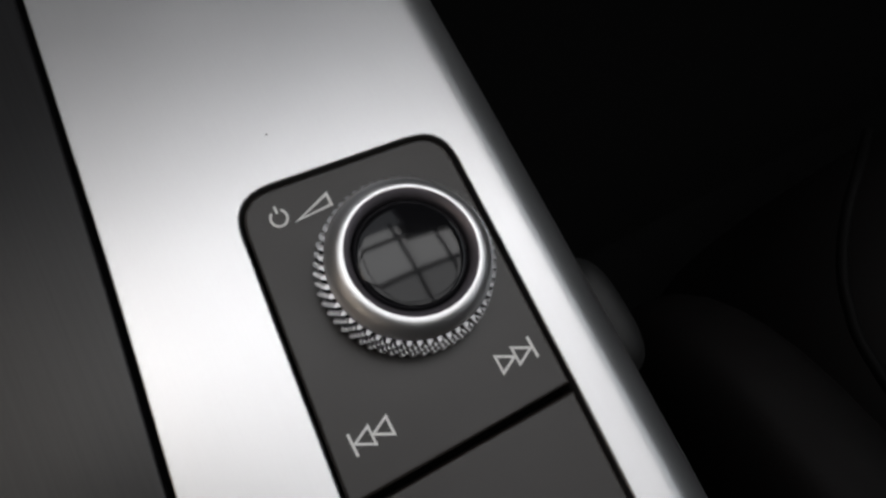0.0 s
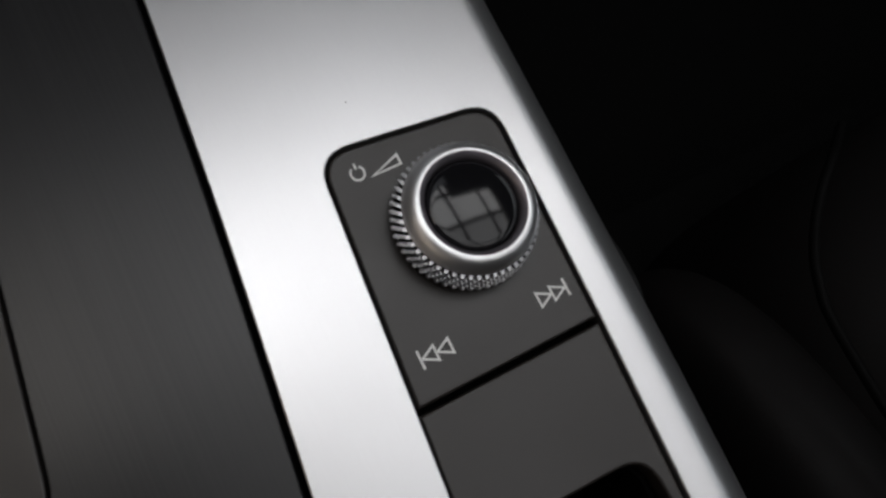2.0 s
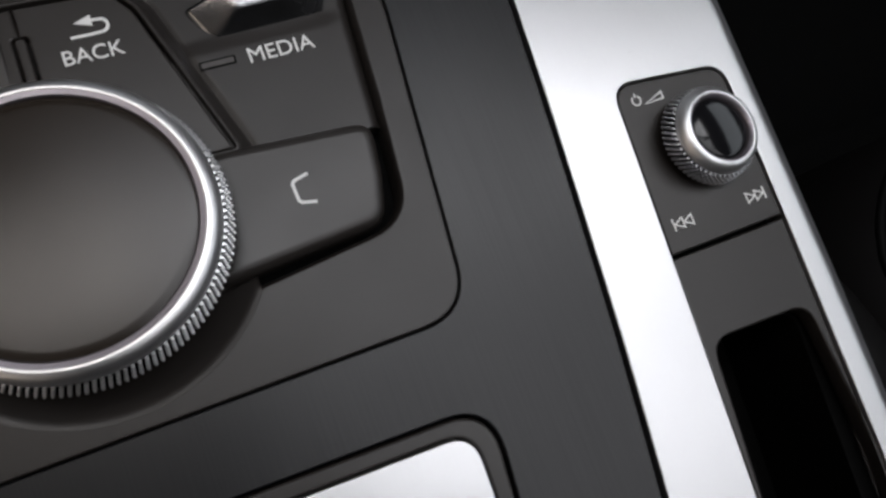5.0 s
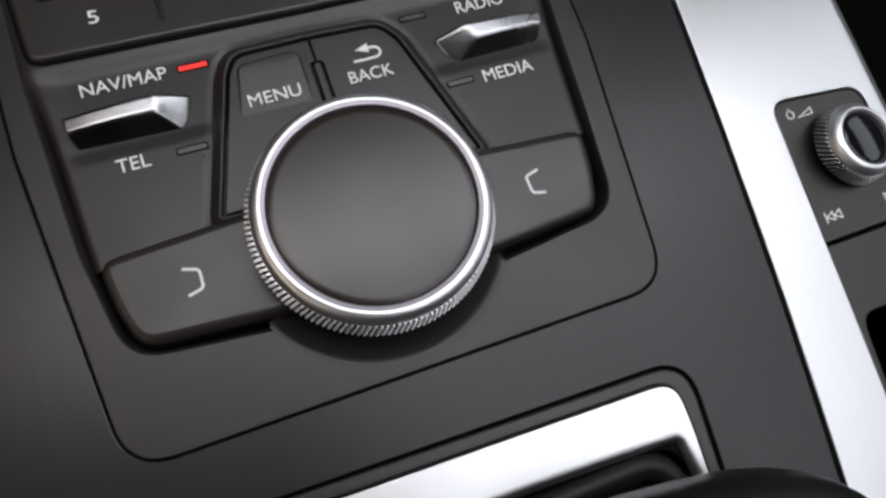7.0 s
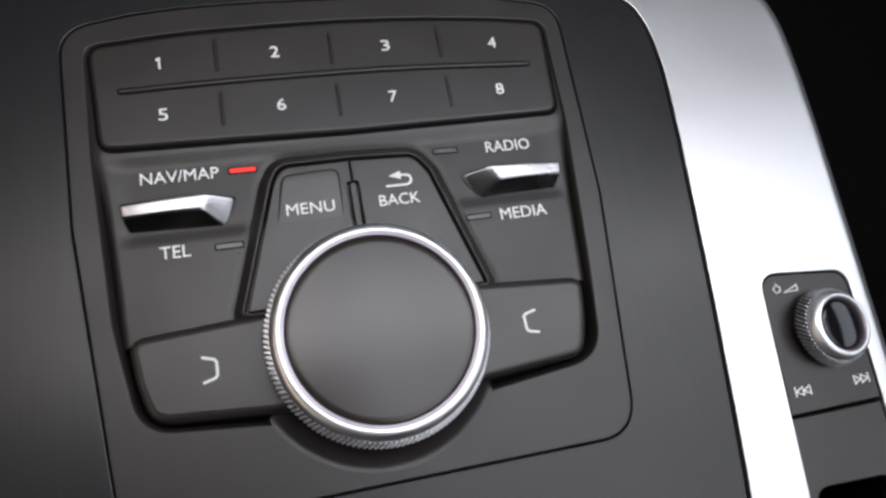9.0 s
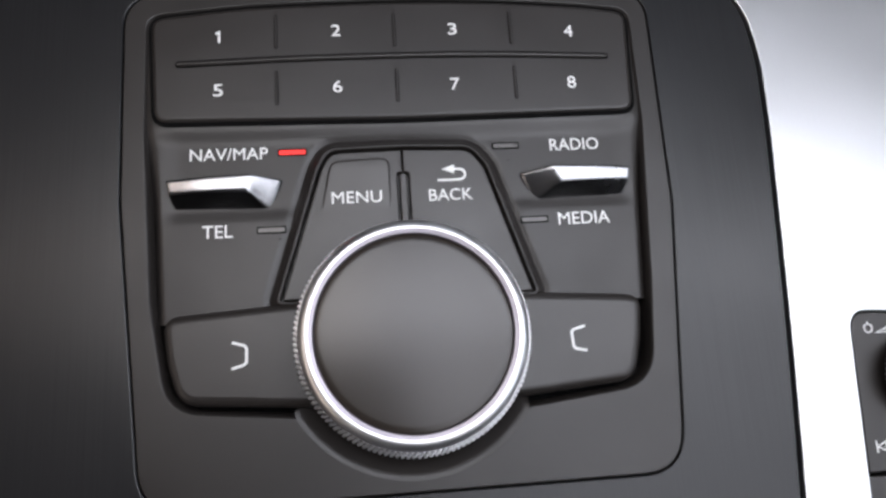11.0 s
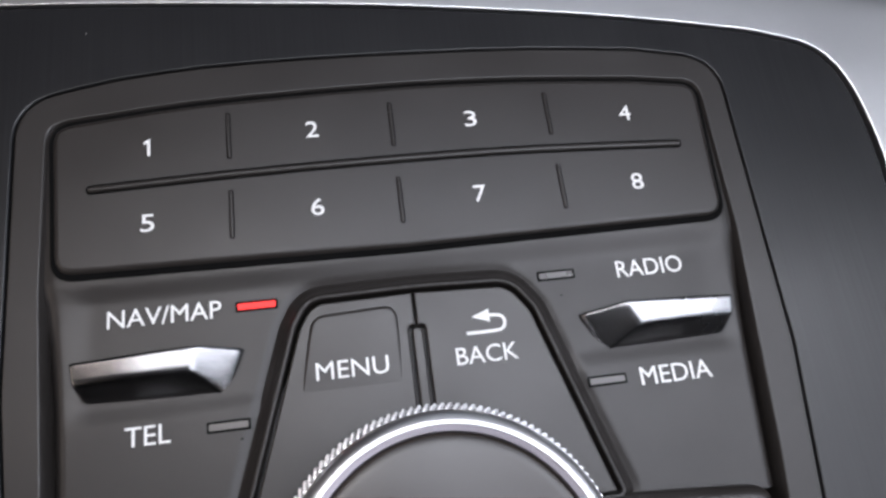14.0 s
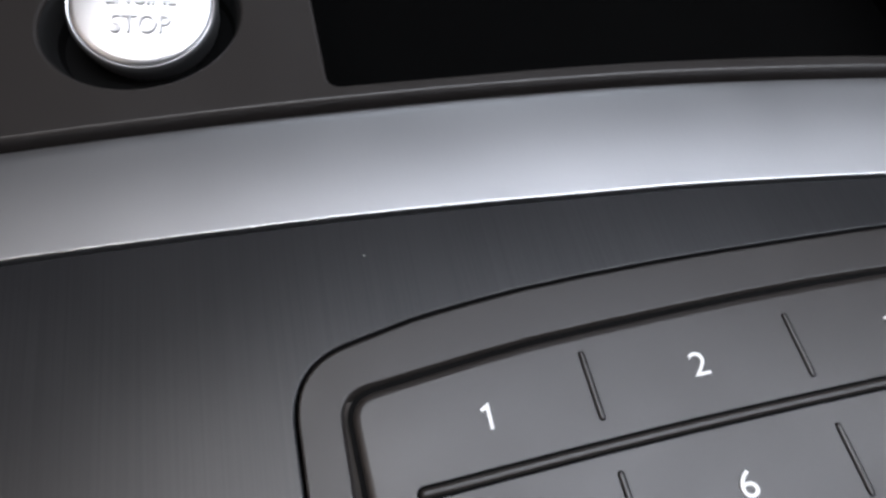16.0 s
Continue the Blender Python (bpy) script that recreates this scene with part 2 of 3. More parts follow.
def stroke(name, pts, width, z, material, parent, closed=False):
    """A printed line of even width through points."""
    P = [Vector(p) for p in pts]
    bm = bmesh.new()
    n = len(P)
    rows = []
    for i, b in enumerate(P):
        a = P[i - 1] if (i or closed) else None
        c = P[(i + 1) % n] if (i < n - 1 or closed) else None
        d1 = (b - a).normalized() if a is not None else (c - b).normalized()
        d2 = (c - b).normalized() if c is not None else d1
        m = (Vector((-d1.y, d1.x)) + Vector((-d2.y, d2.x)))
        m.normalize()
        s = width / 2 / max(0.35, m.dot(Vector((-d1.y, d1.x))))
        rows.append([bm.verts.new((b.x + k * m.x * s, b.y + k * m.y * s, h)) for h in (z - 0.003, z + 0.003) for k in (-1, 1)])
    for i in range(n if closed else n - 1):
        a, b = rows[i], rows[(i + 1) % n]
        for p, q in ((0, 1), (1, 3), (3, 2), (2, 0)):
            bm.faces.new((a[p], a[q], b[q], b[p]))
    if not closed:
        for r in (rows[0], rows[-1]):
            bm.faces.new((r[0], r[1], r[3], r[2]))
    return part(name, bm, material, parent)


def solid(name, verts, faces, material, parent=None, label="", bevel=0.0, angle=35, segments=2):
    bm = bmesh.new()
    vs = [bm.verts.new(v) for v in verts]
    for f in faces:
        bm.faces.new([vs[i] for i in f])
    bmesh.ops.recalc_face_normals(bm, faces=bm.faces)
    if bevel:
        bmesh.ops.bevel(bm, geom=bm.edges[:], offset=bevel, segments=segments, affect="EDGES")
    return part(name, bm, material, parent, label, angle)


def box(name, x0, x1, y0, y1, z0, z1, material, parent=None, label="", bevel=0.0):
    v = [(x, y, z) for x in (x0, x1) for y in (y0, y1) for z in (z0, z1)]
    return solid(name, v, [(0, 1, 3, 2), (4, 6, 7, 5), (0, 4, 5, 1), (2, 3, 7, 6), (0, 2, 6, 4), (1, 5, 7, 3)], material, parent, label, bevel)


# ---- the cabin round the console ----
CX, CY0, CY1, CZ0, CZ1 = 17.0, -32.0, 20.5, -7.5, 12.6
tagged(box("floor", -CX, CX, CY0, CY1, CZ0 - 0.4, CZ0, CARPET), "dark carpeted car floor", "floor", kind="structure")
# unseen opening, stepped round the lamps; its dark notches shape the reflections
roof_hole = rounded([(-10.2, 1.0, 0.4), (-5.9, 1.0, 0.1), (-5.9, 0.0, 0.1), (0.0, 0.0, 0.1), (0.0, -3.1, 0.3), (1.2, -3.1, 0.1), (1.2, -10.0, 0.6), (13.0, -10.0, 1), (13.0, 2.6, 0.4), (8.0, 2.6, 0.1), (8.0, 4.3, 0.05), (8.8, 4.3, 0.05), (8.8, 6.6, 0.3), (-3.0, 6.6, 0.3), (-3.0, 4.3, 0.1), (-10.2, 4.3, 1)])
tagged(slab("ceiling", [(-CX, CY0), (CX, CY0), (CX, CY1), (-CX, CY1)], CZ1, CZ1 + 0.8, LINER, holes=[roof_hole], bevel=0.05), "unseen dark headliner, its glass roof opening stepped to shape the light", "ceiling", kind="structure")
# unseen bars, added so that the glossy volume cap mirrors a grid
lattice = tagged(thing("roof_lattice", 0, 0, 0, "unseen dark bars added to draw a grid in reflections", "roof bars"), kind="structure")
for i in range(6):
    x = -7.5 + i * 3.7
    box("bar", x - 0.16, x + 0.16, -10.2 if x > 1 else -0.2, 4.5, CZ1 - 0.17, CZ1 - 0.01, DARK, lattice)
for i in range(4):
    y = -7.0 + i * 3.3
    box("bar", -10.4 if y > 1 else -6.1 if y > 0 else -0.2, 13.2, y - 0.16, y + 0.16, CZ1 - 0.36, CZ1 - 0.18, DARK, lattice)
tagged(box("wall_front", -CX, CX, CY1, CY1 + 0.5, CZ0, CZ1, LINER), "dark front end of the cabin", "wall", kind="structure")
tagged(box("wall_back", -CX, CX, CY0 - 0.5, CY0, CZ0, CZ1, LINER), "dark rear end of the cabin", "wall", kind="structure")
tagged(box("wall_left", -CX - 0.5, -CX, CY0, CY1, CZ0, CZ1, LINER), "dark door side of the cabin", "wall", kind="structure")
tagged(box("wall_right", CX, CX + 0.5, CY0, CY1, CZ0, CZ1, LINER), "dark door side of the cabin", "wall", kind="structure")

# ---- centre console ----
console = thing("center_console", 0, 0, 0, "black centre console with brushed dark panel and wide satin aluminium frame", "console")
FRONT_IN = [(-3.4, 1.10), (-2.43, 1.113), (-1.75, 1.106), (-1.19, 1.090), (-0.59, 1.056), (0.05, 1.011), (1.0, 0.905), (1.7, 0.788)]
RIGHT_IN = [(2.294, 0.03), (2.272, -0.42), (2.256, -0.615), (2.223, -1.02), (2.178, -1.55), (2.121, -2.11), (2.074, -2.54), (2.052, -2.725), (1.960, -3.405), (1.81, -4.4), (1.59, -5.6)]
corner_in = [(1.89, 0.742), (2.08, 0.675), (2.19, 0.580), (2.255, 0.435), (2.285, 0.25)]
inner_edge = smooth_line(FRONT_IN + corner_in + RIGHT_IN)
FRONT_OUT = [(-3.4, 1.525), (-2.46, 1.555), (-1.91, 1.567), (-1.31, 1.567), (-0.667, 1.549), (0.025, 1.509), (0.92, 1.412), (1.7, 1.295), (2.4, 1.168)]
RIGHT_OUT = [(2.95, 0.99), (3.29, 0.77), (3.45, 0.42), (3.472, -0.3), (3.450, -1.1), (3.418, -2.0), (3.38, -2.9), (3.31, -4.0), (3.18, -5.6)]
outer_edge = smooth_line(FRONT_OUT + RIGHT_OUT)
top_arc = smooth_line([(-1.20, 0.69), (-0.846, 0.729), (-0.36, 0.746), (0.148, 0.744), (0.68, 0.731), (1.20, 0.692)], 2)
seam = rounded([(-1.592, 0.605, 0.22)] + [(p.x, p.y, 0) for p in top_arc] + [(1.595, 0.615, 0.22), (1.577, -0.78, 0.8), (1.418, -2.303, 0.25), (-1.430, -2.290, 0.24), (-1.578, -0.65, 0.8)], 10)
gate = rounded([(-1.30, -2.63, 0.16), (1.350, -2.722, 0.20), (1.295, -3.3, 0.5), (1.15, -5.2, 0.2), (-1.15, -5.2, 0.2)])
panel_outline = inner_edge + [Vector((-3.4, -5.6))]
tight, loose = grown(panel_outline, -0.009), grown(panel_outline, -0.022)
panel_edge = [p.lerp(q, min(1.0, max(0.0, (0.75 - p.y) / 0.5))) for p, q in zip(tight, loose)]
slab("brushed_panel", panel_edge, -0.10, 0.0, BRUSHED, console, "dark brushed metal-look panel", bevel=0.007, holes=[grown(seam, 0.009), grown(gate, 0.014)])
vol_outline = rounded([(2.55, -1.49, 0.12), (3.21, -1.545, 0.12), (3.17, -2.4, 2), (3.10, -3.6, 2), (3.02, -4.5, 0.1), (2.24, -4.5, 0.1), (2.38, -3.53, 2), (2.475, -2.4, 2)])


def ease(p):
    """0 along the front, 1 along the side: how far the outer edge is rolled."""
    t = min(1.0, max(0.0, (p.x - 2.3) / 0.9)) if p.y > -0.2 else 1.0
    return t * t * (3 - 2 * t)


inset = [a.lerp(b, ease(p)) for p, a, b in zip(outer_edge, turned_in(outer_edge, 0.36), turned_in(outer_edge, 0.14))]
slab("aluminium_frame", inner_edge + inset[::-1], -0.16, 0.012, SILVER, console, "satin aluminium frame", bevel=0.006, holes=[grown(vol_outline, 0.004)], res=2)
roll = [(-0.08, 0.0126), (0.0, 0.0125), (0.12, 0.0108), (0.25, 0.004), (0.40, -0.008), (0.55, -0.022), (0.70, -0.038), (0.82, -0.054), (0.92, -0.075), (0.98, -0.102), (1.0, -0.145), (1.0, -0.32)]
bow = [(-0.03, 0.0126), (0.0, 0.0125), (0.14, 0.0123), (0.28, 0.0114), (0.42, 0.0100), (0.56, 0.0079), (0.70, 0.0051), (0.84, 0.0016), (0.96, -0.0020), (0.985, -0.006), (1.0, -0.024), (1.0, -0.32)]
bm = bmesh.new()
rows = []
for p, q in zip(outer_edge, inset):
    e = ease(p)
    rows.append([bm.verts.new((*(q + (p - q) * (f + (o - f) * e)), g + (z - g) * e)) for (o, z), (f, g) in zip(roll, bow)])
for a, b in zip(rows, rows[1:]):
    for k in range(len(roll) - 1):
        bm.faces.new((a[k], a[k + 1], b[k + 1], b[k]))
part("rolled_edge", bm, SILVER, console, "rounded outer edge of the frame", 60)
# sheet added under the panels, its black stands for shade in the gaps
slab("liner", [(-3.38, -5.58), (3.0, -5.58), (3.3, -2.9), (3.36, 0.2), (2.8, 0.9), (1.0, 1.3), (-3.38, 1.5)], -0.9, -0.13, DARK, console, "near-black sheet for the shade in the gaps", bevel=0.0, holes=[rounded([(2.46, -2.86, 0.1), (3.08, -2.88, 0.1), (2.95, -4.3, 0.1), (2.33, -4.3, 0.1)]), rounded([(-1.1, -3.0, 0.1), (1.1, -3.0, 0.1), (1.0, -5.0, 0.1), (-1.0, -5.0, 0.1)])])
box("base", -3.3, 3.2, -5.6, 1.4, CZ0, -0.92, PLASTIC, console, bevel=0.05)
slot_hole = rounded([(2.50, -2.845, 0.11), (3.08, -2.865, 0.11), (3.09, -3.7, 1), (2.98, -4.35, 0.1), (2.30, -4.35, 0.1), (2.42, -3.5, 1)])
slab("tray_plate", grown(rounded([(2.472, -2.416, 0), (3.17, -2.416, 0), (3.10, -3.6, 2), (3.02, -4.5, 0.1), (2.24, -4.5, 0.1), (2.38, -3.53, 2)]), -0.005), -0.10, -0.004, KEY, console, "black cover plate with a slot", bevel=0.01, holes=[slot_hole])
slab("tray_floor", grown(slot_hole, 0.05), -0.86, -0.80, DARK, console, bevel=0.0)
# front of the console, behind the aluminium band
front_low = [Vector((p.x, p.y + 0.026)) for p in smooth_line(FRONT_OUT)]
tray_cut = smooth_line([(-1.335, 1.660), (-0.87, 1.645), (-0.41, 1.630), (0.06, 1.598), (0.80, 1.522), (2.0, 1.34)], 4) + [Vector((2.3, 1.6)), Vector((2.3, 3.4)), Vector((-1.36, 3.4))]
tray_cut = rounded([(p.x, p.y, 0.10 if i in (0, len(tray_cut) - 1) else 0.0) for i, p in enumerate(tray_cut)])
BX, BY = -1.998, 2.125
slab("front_plate", front_low + [Vector((3.0, 1.0)), Vector((3.2, 3.8)), Vector((-3.4, 3.8))], -0.14, 0.03, PLASTIC, console, "soft black plastic front plate", bevel=0.014, holes=[tray_cut, circle(BX, BY, 0.375)], res=3)
# tray floor and wall coloured near-black to look unlit
slab("front_tray", grown(tray_cut, 0.1), -1.0, -0.9, TRAY_SHADE, console, "tray floor, near-black for its unlit depth", bevel=0.0)
slab("front_tray_wall", grown(tray_cut, 0.06), -0.9, -0.06, TRAY_SHADE, console, "storage tray wall, near-black for the shade inside", bevel=0.0, holes=[grown(tray_cut, 0.004)])
box("front_base", -3.3, 3.1, 1.42, 3.8, CZ0, -1.02, PLASTIC, console, bevel=0.05)

# engine button in its round well
start = thing("start_button", 0, 0, 0, "round silver engine stop push button in a black well", "button")
lathe("well", [(0.380, 0.022), (0.368, 0.010), (0.358, -0.012), (0.350, -0.035), (0.338, -0.07)], BX, BY, GRIP, start, "soft rim of the well", angle=60)
lathe("well_floor", [(0.338, -0.069), (0.325, -0.11), (0.30, -0.12), (0.0, -0.12)], BX, BY, DARK, start)
lathe("bezel", [(0.272, -0.12), (0.282, -0.05), (0.283, -0.03), (0.279, -0.016), (0.272, -0.008), (0.266, -0.010), (0.264, -0.12)], BX, BY, SILVER, start, "thin silver bezel", angle=60)
cap = lathe("cap", [(0.264, -0.12), (0.264, -0.012), (0.262, -0.005), (0.256, 0.001), (0.24, 0.004), (0.15, 0.006), (0.0, 0.008)], BX, BY, SILVER, start, "bright satin silver cap", angle=60)
for words, w, y0, y1 in (("STOP", 0.108, -0.175, -0.100), ("ENGINE", 0.128, -0.055, 0.015)):
    ob = text("lettering", words, -w, w, y0, y1, 0.013, PRINT_GREY, cap)
    ob.data.transform(Matrix.Translation(((BX + 0.012) * U, (BY + 0.036) * U, 0)) @ Matrix.Rotation(radians(-8), 4, "Z"))

tilt = Matrix.Translation(((BX + 0.012) * U, (BY + 0.03) * U, 0.07 * U)) @ Matrix.Rotation(radians(18), 4, "X") @ Matrix.Translation((-BX * U, -BY * U, 0))
for ob in start.children_recursive:
    if not ob.name.startswith("well"):
        ob.data.transform(tilt)

# ---- infotainment control panel ----
mmi = thing("infotainment_control_panel", 0, 0, 0, "black infotainment control panel with preset keys, toggles and rotary knob", "control panel")
kp_arc = smooth_line([(-1.15, 0.514), (-0.855, 0.543), (-0.38, 0.563), (0.12, 0.572), (0.64, 0.559), (1.15, 0.525)], 2)
keypad_line = rounded([(-1.443, 0.478, 0.09)] + [(p.x, p.y, 0) for p in kp_arc] + [(1.455, 0.484, 0.09), (1.422, -0.184, 0.09), (0.0, -0.199, 3), (-1.412, -0.184, 0.09)])
KX, KY, BOWL = -0.014, -1.494, 0.738
bowl_arc = [(KX + BOWL * math.cos(radians(a)), KY + BOWL * math.sin(radians(a)), 0) for a in np.linspace(-34.0, -148.6, 40)]
recess = rounded([(-1.466, 0.50, 0.10)] + [(p.x, p.y + 0.022, 0) for p in kp_arc] + [(1.478, 0.507, 0.10), (1.468, -0.25, 0.5), (1.388, -1.22, 0.8), (1.320, -1.825, 0.25), (0.612, -1.902, 0.01)] + bowl_arc + [(-0.662, -1.872, 0.01), (-1.312, -1.803, 0.23), (-1.410, -1.22, 0.8), (-1.462, -0.25, 0.5)])
slab("bezel", seam, -0.12, 0.0, PLASTIC, mmi, "soft black bezel", bevel=0.008, holes=[recess], res=3)
rim = grown(recess, 0.0)
steps = [(0.0, -0.004), (-0.004, -0.009), (-0.010, -0.024), (-0.017, -0.048), (-0.023, -0.080), (-0.028, -0.14)]
bm = bmesh.new()
rows = [[bm.verts.new((p.x, p.y, z)) for p in grown(rim, d)] for d, z in steps]
for a, b in zip(rows, rows[1:]):
    for k in range(len(a)):
        if not all(abs(math.hypot(q.x - KX, q.y - KY) - BOWL) < 0.004 and q.y < -1.86 for q in (rim[k - 1], rim[k])):
            bm.faces.new((a[k - 1], a[k], b[k], b[k - 1]))
part("recess_wall", bm, PLASTIC, mmi, "steep wall of the recess", 60)


def ramp(v, a, b):
    t = min(1.0, max(0.0, (v - a) / (b - a)))
    return t * t * (3 - 2 * t)


def plate_edges(y):
    """Left and right end of the base plate: flush at the keys, then parted from the recess wall by a gap."""
    q = min(y, -0.25) + 0.25
    r = max(y, -0.25) + 0.25
    gap = 0.006 + 0.014 * ramp(y, -0.05, -0.60)
    return -(1.462 + 0.053 * q + 0.014 * r - gap), 1.468 + 0.082 * q + 0.017 * r - gap


def plate_height(u, y, moat):
    """Base plate: flush beside the keys, with a shallow dish round each toggle, ends that roll down into a gap and a moat along the menu keys."""
    w0, w1 = plate_edges(y)
    d = min(u - w0, w1 - u)
    z = -0.005 - 0.014 * ramp(y, -0.20, -0.32)
    dish = ramp(y, -0.220, -0.345) * ramp(y, -0.80, -0.70) * ramp(abs(u), 1.40, 1.26)
    z -= 0.010 * dish
    z -= 0.012 * ramp(moat, 0.11, 0.06)
    deep = 0.012 + 0.045 * ramp(y, -0.18, -0.8)
    return z - deep * (1 - min(1.0, max(0.0, d / 0.055))) ** 2


trap_in = rounded([(-0.715, -1.25, 0.01), (-0.485, -0.50, 0.12), (-0.43, -0.40, 0.13), (0.0, -0.392, 3), (0.39, -0.405, 0.13), (0.47, -0.52, 0.12), (0.69, -1.27, 0.01)])
loop = np.array([p[:] for p in trap_in])
nxt = np.roll(loop, -1, axis=0) - loop


def beside(points):
    """How far each point lies from the outline of the menu keys."""
    off = points[:, None] - loop
    k = np.clip((off * nxt).sum(-1) / (nxt * nxt).sum(-1), 0, 1)
    return np.linalg.norm(off - k[..., None] * nxt, axis=-1).min(1)


bm = bmesh.new()
ny, nx = 170, 300
rows = []
for j in range(ny + 1):
    y = 0.47 - 1.81 * j / ny
    w0, w1 = plate_edges(y)
    xs = [w0 + (w1 - w0) * i / nx for i in range(nx + 1)]
    moats = beside(np.array([(x, y) for x in xs]))
    rows.append([bm.verts.new((x, y, plate_height(x, y, k))) for x, k in zip(xs, moats)])
for a, b in zip(rows, rows[1:]):
    for i in range(nx):
        bm.faces.new((a[i], b[i], b[i + 1], a[i + 1]))
edge = rows[0] + [r[-1] for r in rows[1:]] + rows[-1][-2::-1] + [r[0] for r in rows[-2:0:-1]]
low = [bm.verts.new((v.co.x, v.co.y, -0.14)) for v in edge]
for k in range(len(edge)):
    bm.faces.new((edge[k - 1], edge[k], low[k], low[k - 1]))
part("base_plate", bm, PLASTIC, mmi, "black base plate with dished toggle pockets", 50)

# the bank of preset keys
# flat near-black ring, colour in place of the shade round the keys
slab("keypad_well", [Vector((p.x, p.y - (0.013 if p.y < 0 else 0.0))) for p in grown(keypad_line, 0.013)], -0.125, -0.003, DARK, mmi, "flat dark ring for the shade in the gap round the preset keys", bevel=0.0)
keypad = slab("keypad", keypad_line, -0.09, 0.012, KEY, mmi, "bank of eight preset keys", bevel=0.026, res=4)
bar = smooth_line([(-1.275, 0.172), (-0.646, 0.195), (-0.017, 0.205), (0.554, 0.202), (1.285, 0.175)])


def capsule(pts, width):
    """Outline of a line of even width with round ends."""
    P = [Vector(p[:2]) for p in pts]
    r = width / 2
    left, right = [], []
    for i, p in enumerate(P):
        d = (P[min(len(P) - 1, i + 1)] - P[max(0, i - 1)]).normalized()
        n = Vector((-d.y, d.x))
        left.append(p + n * r)
        right.append(p - n * r)
    d0, d1 = (P[1] - P[0]).normalized(), (P[-1] - P[-2]).normalized()
    cap = lambda c, d: [c + (d * math.sin(a) + Vector((-d.y, d.x)) * math.cos(a)) * r for a in [math.pi * k / 6 for k in range(1, 6)]]
    return left + cap(P[-1], d1) + right[::-1] + cap(P[0], -d0)


def ridge(name, pts, width, z, parent, rise=0.006):
    """A rounded rib on a fine flat dark strip that stands for groove shade."""
    slab("groove", capsule(pts, width + (0.018 if width > 0.02 else 0.007)), z - 0.02, z + 0.0012, DARK, parent, bevel=0.0)
    slab(name, capsule(pts, width), z - 0.02, z + rise, KEY, parent, bevel=rise * 0.9, res=3, angle=60)


ridge("rib", bar, 0.026, 0.012, keypad, 0.012)
for i, x in enumerate((-0.718, -0.013, 0.704)):
    ridge("rib", [(x, 0.278), (x, 0.478)], 0.015, 0.012, keypad)
    ridge("rib", [(x, -0.085), (x, 0.112)], 0.015, 0.012, keypad)
for d, x, y in (("1", -1.053, 0.343), ("2", -0.363, 0.378), ("3", 0.343, 0.376), ("4", 1.069, 0.350), ("5", -1.052, 0.004), ("6", -0.365, 0.012), ("7", 0.333, 0.010), ("8", 1.052, 0.004)):
    w = 0.027
    if d == "1":
        stroke("digit", [(x - 0.014, y + 0.022), (x + 0.006, y + 0.034), (x + 0.006, y - 0.036)], 0.011, 0.014, WHITE, keypad)
        continue
    text("digit", d, x - w, x + w, y - 0.038, y + 0.038, 0.014, WHITE, keypad)

# labels on the base plate and the small indicators
for words, x0, x1, y0, y1 in (("NAV/MAP", -1.216, -0.780, -0.412, -0.340), ("TEL", -1.142, -0.978, -0.872, -0.800), ("RADIO", 0.883, 1.183, -0.420, -0.346), ("MEDIA", 0.883, 1.192, -0.884, -0.811)):
    text("lettering", words, x0, x1, y0, y1, plate_height((x0 + x1) / 2, (y0 + y1) / 2, 1.0) + 0.001, WHITE, mmi)
for x0, x1, y, m, label in ((-0.716, -0.567, -0.376, RED, "lit red indicator"), (-0.838, -0.692, -0.838, GREYLED, ""), (0.538, 0.686, -0.379, GREYLED, ""), (0.667, 0.815, -0.845, GREYLED, "")):
    top = plate_height((x0 + x1) / 2, y, 1.0)
    slab("indicator_frame", rounded([(x0 - 0.009, y - 0.0215, 0.006), (x1 + 0.009, y - 0.0215, 0.006), (x1 + 0.009, y + 0.0215, 0.006), (x0 - 0.009, y + 0.0215, 0.006)]), -0.08, top + 0.0015, DARK, mmi, bevel=0.0)
    slab("indicator", rounded([(x0, y - 0.0125, 0.003), (x1, y - 0.0125, 0.003), (x1, y + 0.0125, 0.003), (x0, y + 0.0125, 0.003)]), -0.08, top + 0.0035, m, mmi, label, bevel=0.0)


